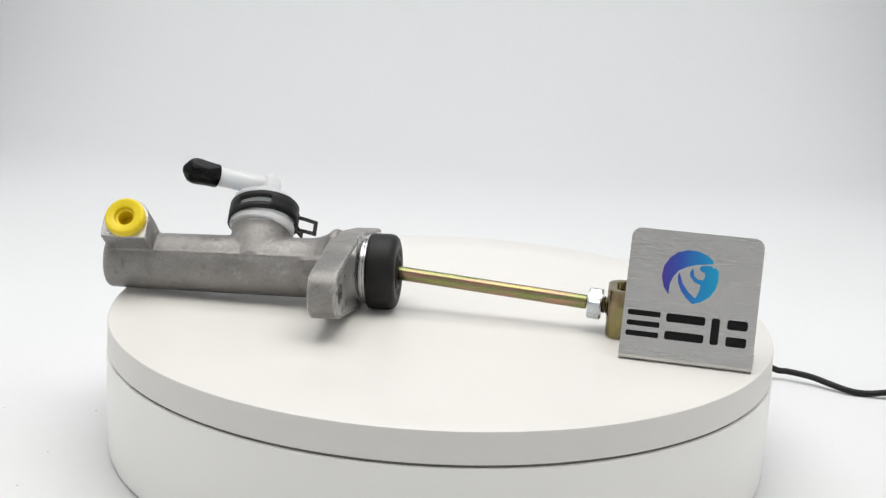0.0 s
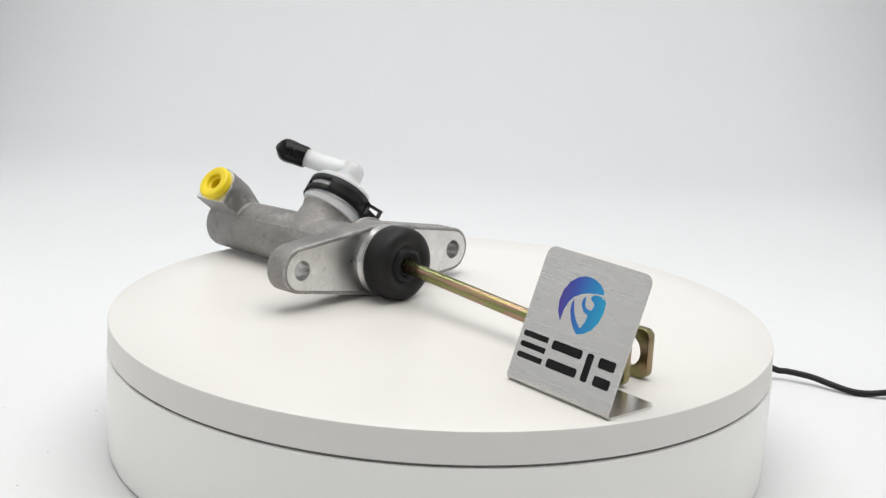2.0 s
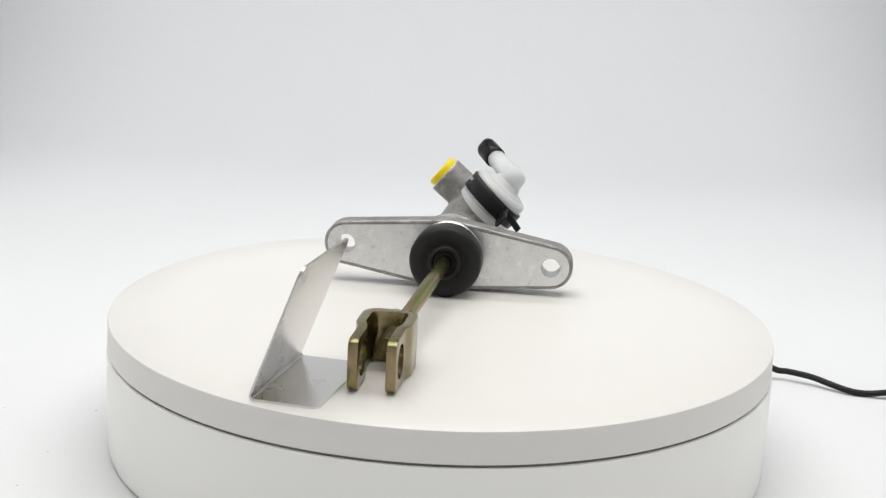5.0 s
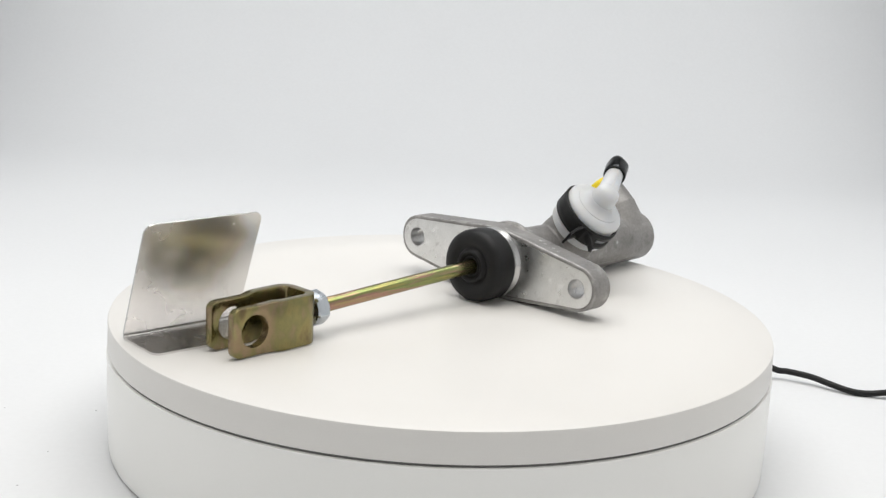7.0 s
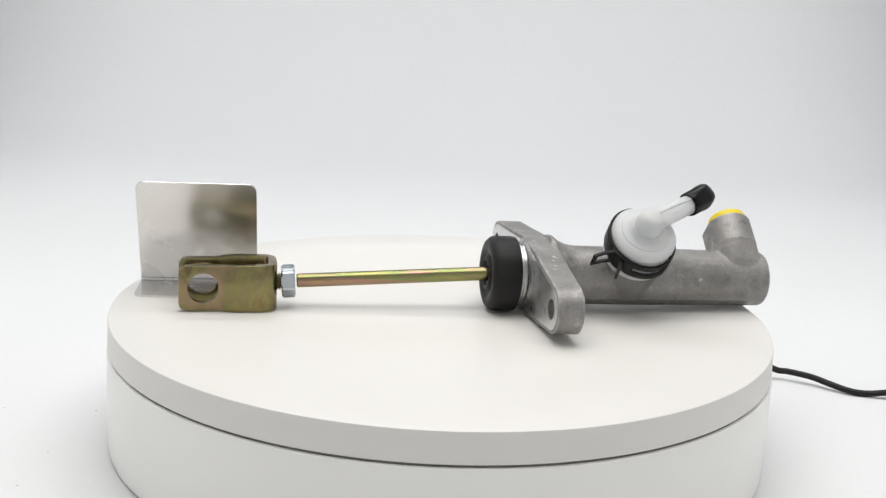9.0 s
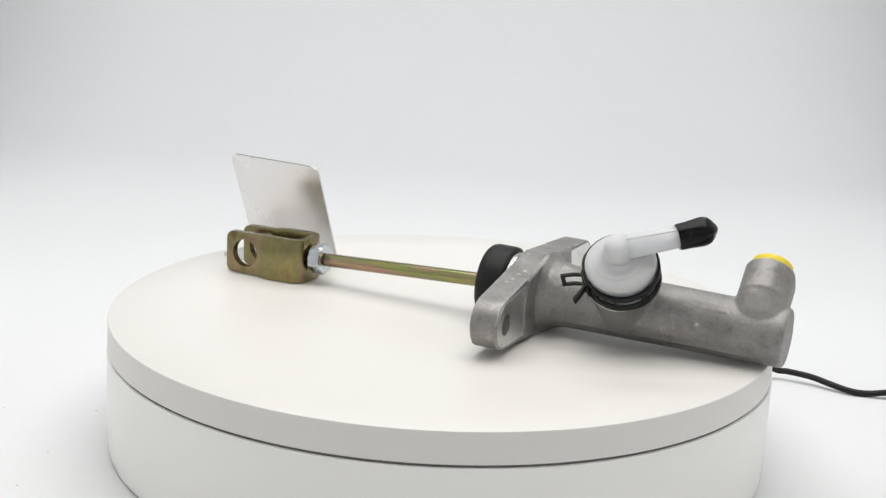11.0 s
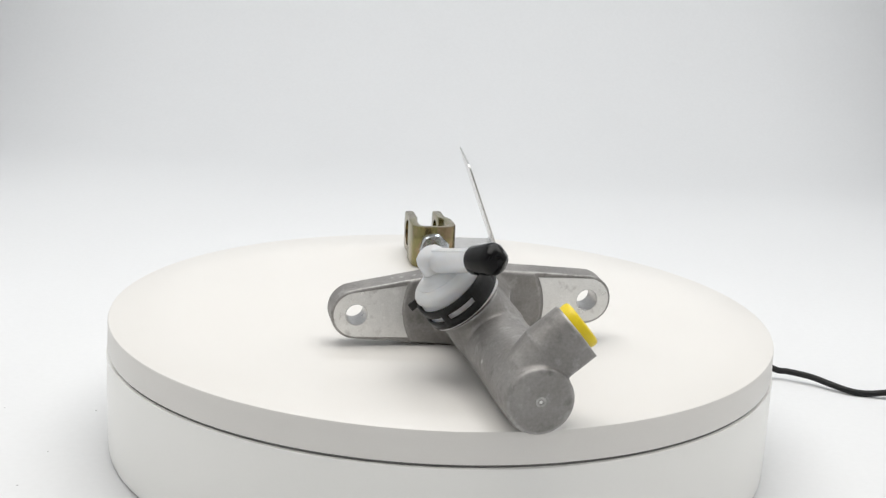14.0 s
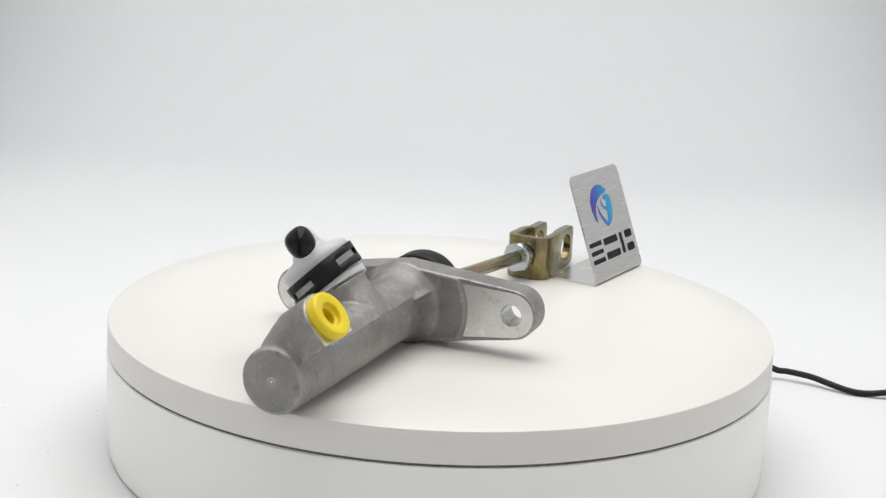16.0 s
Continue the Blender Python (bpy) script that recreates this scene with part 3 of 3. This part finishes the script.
def union(c):
    bm = bmesh.new()
    lathe(bm, [(17.6, 0), (17.6, 14.6), (18.0, 15.2), (21.0, 15.25), (21.6, 14.5), (30.2, 14.6), (31.4, 15.1), (32.9, 14.9), (34.0, 14.0), (34.7, 12.6), (34.9, 11.4), (35.3, 11.2), (35.6, 9.5), (36.6, 7.8), (38.6, 6.8), (39.0, 0)], 64, NECK)
    back = NECK.inverted()
    for v in bm.verts:                                   # the skirt is deeper on one side
        p = back @ v.co
        if p.x < 19 and p.yz.length > 10:
            p.x += 0.3 + 1.1 * math.cos(math.atan2(p.z, p.y) - radians(205))
            v.co = NECK @ p
    cap = part("reservoir_union", bm, NYLON, c, "milky translucent nylon hose union", 45, m=AXIS)
    # elbow: upright stub with a domed corner, then the barb
    inv = AXIS.inverted()
    start, end = inv @ Vector((-73.2, 15.5, 53.1)), inv @ Vector((-85.8, 8.4, 57.0))
    way = (end - start).normalized()
    knee = NECK @ Vector((41.2, 0.3, 0))
    bm = bmesh.new()
    lathe(bm, [(34, 0), (34, 6.9), (40.0, 6.3), (43.6, 5.9), (45.6, 4.9), (46.8, 3.0), (47.1, 0)], 40, NECK)
    part("elbow_knee", bm, NYLON, cap, "", 50, m=AXIS)
    bm = bmesh.new()
    tube(bm, [knee, knee.lerp(start, 0.5), start, start + way * 6], [5.3, 4.75, 4.45, 4.3], 36)
    part("elbow_tube", bm, NYLON, cap, "", 50, m=AXIS)
    top = (NECK.to_3x3() @ Vector((1, 0, 0)))
    top = (top - way * top.dot(way)).normalized()
    bm = bmesh.new()
    tube(bm, [knee + top * 5.2, knee.lerp(start, 0.5) + top * 4.75, start + top * 4.4], 0.45, 8)
    part("mould_seam", bm, NYLON, cap, "raised moulding seam", 50, m=AXIS)
    bm = bmesh.new()
    cover = way.to_track_quat("X", "Z").to_matrix().to_4x4()
    cover.translation = start - way * 0.6
    full = (end - start).length
    lathe(bm, [(0, 4.4), (0.0, 5.3), (0.7, 5.6), (4.5, 5.65), (9.5, 5.85), (full - 3.5, 5.7), (full - 1.5, 4.95), (full + 0.1, 3.5), (full + 0.9, 2.3), (full + 1.5, 1.7), (full + 1.9, 0.9), (full + 2.0, 0)], 40)
    for v in bm.verts:                                   # pinched, slightly lobed end
        k = min(max((v.co.x - 4) / (full - 4), 0), 1)
        a = math.atan2(v.co.z, v.co.y)
        s = 1 + 0.07 * k * math.cos(4 * a + 0.6) - 0.05 * k * math.cos(2 * a)
        v.co.y, v.co.z = v.co.y * s, v.co.z * s
    part("end_cap", bm, VINYL, cap, "soft black vinyl end cap", 60, m=AXIS @ cover)


CYLINDER = cylinder()

# ---------------------------------------------------------------- name plate
PLATE = BASE @ Matrix.Translation((0.1187, -0.0436, 0.0)) @ pose(0, 0, 0, 0, 0, -6.7)
WIDE, TALL, LEAN, FOOT = 55.0, 55.8, 20.9, 27.5
BEND = 1.55 * (1 + math.sin(radians(LEAN))) / math.cos(radians(LEAN))      # where the fold ends on either leaf


def name_plate():
    s = root("name_plate", PLATE, "folded brushed stainless plate with blue emblem and black bars", "sign")
    lean = pose(0, 0, 0.5, -LEAN, 0, 0) @ pose(0, 0, 0, 90, 0, 0)     # plate's (across, up) -> upright, leaning back
    bm = bmesh.new()
    prism(bm, rounded(0, BEND, WIDE, TALL, (0, 0, 4.2, 4.2)), -0.45, 0.45)
    bevel_all(bm, 0.15, 1, 60)
    front = part("upright", bm, BRUSHED, s, "leaning brushed steel face", m=lean)
    front.data.materials.append(POLISHED)                # the sheet's back has the bright mill finish
    for f in front.data.polygons:
        f.material_index = 1 if f.normal.y > 0.6 else 0
    bm = bmesh.new()
    prism(bm, rounded(0, BEND, WIDE, FOOT, (0, 0, 4.0, 4.0)), 0.05, 0.95)
    bevel_all(bm, 0.15, 1, 60)
    part("foot", bm, POLISHED, s, "flat brushed steel foot")
    bm = bmesh.new()
    arc = [(BEND + r * math.cos(radians(a)), 2.05 + r * math.sin(radians(a))) for r, way in ((2.0, 1), (1.1, -1)) for a in [180 - LEAN + (90 + LEAN) * k / 10 for k in range(11)][::way]]
    prism(bm, arc, 0, WIDE, TO_YZ)
    part("fold", bm, BRUSHED, s, "rounded fold of the sheet", 40)
    # print: plain black shapes of the lettering's size
    low_v, high_v = 9.9, 20.9
    for v0, v1 in ((low_v, 12.2), (14.3, 16.5), (18.6, high_v)):
        bm = bmesh.new()
        prism(bm, rounded(1.9, v0, 15.6, v1, (0.9, 0.1, 0.1, 0.9), 5), 0.44, 0.50)
        part("print_bar", bm, INK, front, "black printed bar", m=lean)
    for x0, x1, spans in ((18.1, 34.2, ((low_v, 13.5), (17.3, high_v))), (36.8, 40.2, ((low_v, high_v),)), (43.2, 51.6, ((low_v, 13.9), (16.9, high_v)))):
        for v0, v1 in spans:
            bm = bmesh.new()
            prism(bm, rounded(x0, v0, x1, v1, (0.9,) * 4, 5), 0.44, 0.50)
            part("print_bar", bm, INK, front, "black printed bar", m=lean)
    cx, cy = 26.0, 37.0
    crescent = [(-8.2, -8.3), (-10.5, -5.1), (-11.7, -0.9), (-11.3, 3.4), (-9.1, 7.3), (-5.9, 9.9), (-1.8, 11.2), (2.5, 11.0), (6.1, 9.7), (8.7, 7.7), (9.0, 6.3), (5.4, 5.8), (1.6, 5.2), (-1.8, 4.0), (-4.9, 2.2), (-6.9, -0.4), (-8.0, -3.6)]
    sweep = [(-4.6, 1.4), (-5.1, -0.6), (-4.6, -3.2), (-3.0, -6.4), (-0.6, -9.2), (2.0, -11.2), (5.2, -10.2), (8.6, -7.8), (10.8, -4.3), (11.7, -0.4), (11.4, 3.4), (9.8, 5.3), (9.4, 4.3), (8.5, 5.3), (6.0, 5.4), (4.3, 5.0), (3.4, 3.9),
             (4.3, 2.8), (5.8, 2.2), (6.2, 1.1), (5.5, -0.8), (3.4, -0.8), (1.7, 0.4), (0.8, 3.8), (-0.2, 2.1), (-0.0, 0.2), (1.8, -2.0), (4.6, -3.0), (4.3, -5.5), (3.1, -8.5), (2.2, -8.3), (-0.4, -6.1), (-2.8, -3.0)]
    for kind, line, words in (("emblem_crescent", crescent, "violet to blue printed crescent"), ("emblem_sweep", sweep, "cyan printed sweep")):
        bm = bmesh.new()
        prism(bm, [(cx + x, cy + y) for x, y in line], 0.44, 0.50)
        part(kind, bm, EMBLEM, front, words, m=lean)
    return s


SIGN = name_plate()


# ---------------------------------------------------------------- cable and lint
def cable():
    pts = [(130, 117, 30), (150, 111, 21), (166, 105, 14), (181.2, 104.0, 5.6), (188.4, 101.5, 5.2), (199.4, 96.3, 4.6), (208.4, 89.6, 3.2), (217, 83.4, 2.1), (225.5, 81.0, 1.9),
           (236.5, 80.0, 3.4), (252, 82.5, 4.2), (300, 97, 2.2), (380, 120, 2.1), (520, 130, 2.1), (690, 150, 2.1)]
    pts = [Vector(p) for p in pts]
    fine = []
    for k in range(len(pts) - 1):
        p0, p1, p2, p3 = pts[max(k - 1, 0)], pts[k], pts[k + 1], pts[min(k + 2, len(pts) - 1)]
        for j in range(6):
            u = j / 6
            fine.append(0.5 * ((2 * p1) + (p2 - p0) * u + (2 * p0 - 5 * p1 + 4 * p2 - p3) * u * u + (3 * p1 - p0 - 3 * p2 + p3) * u ** 3))
    fine.append(pts[-1])
    bm = bmesh.new()
    tube(bm, fine, 1.65, 16)
    return tagged(part("power_cable", bm, CORD, None, smooth=40), "thin black power cable lying behind the turntable", "cable")


cable()


def lint():
    rng = random.Random(4)
    bm = bmesh.new()
    for x, y, r in ((-162, 8, 0.55), (-170, -44, 0.4), (-172, -81, 0.5), (-205, 6, 0.45), (-190, -62, 0.3)):
        lathe(bm, [(0, 0), (0.02, r * rng.uniform(0.8, 1.3)), (0.25, r * 0.6), (0.32, 0)], 9, pose(x, y, 0) @ pose(0, 0, 0, 0, -90, 0))
    return tagged(part("lint", bm, DUST, None, smooth=60), "tiny grey dust specks on the white sheet", "dust", kind="stuff")


lint()


# ---------------------------------------------------------------- what turns
def motions():
    times = [k * 0.25 for k in range(65)]
    turn = [(t, pose(0, 0, 0, 0, 0, SPIN * t)) for t in times]
    walk(PLATTER, turn)
    walk(CYLINDER, [(t, m @ BASE) for t, m in turn])
    walk(SIGN, [(t, m @ PLATE) for t, m in turn])


motions()
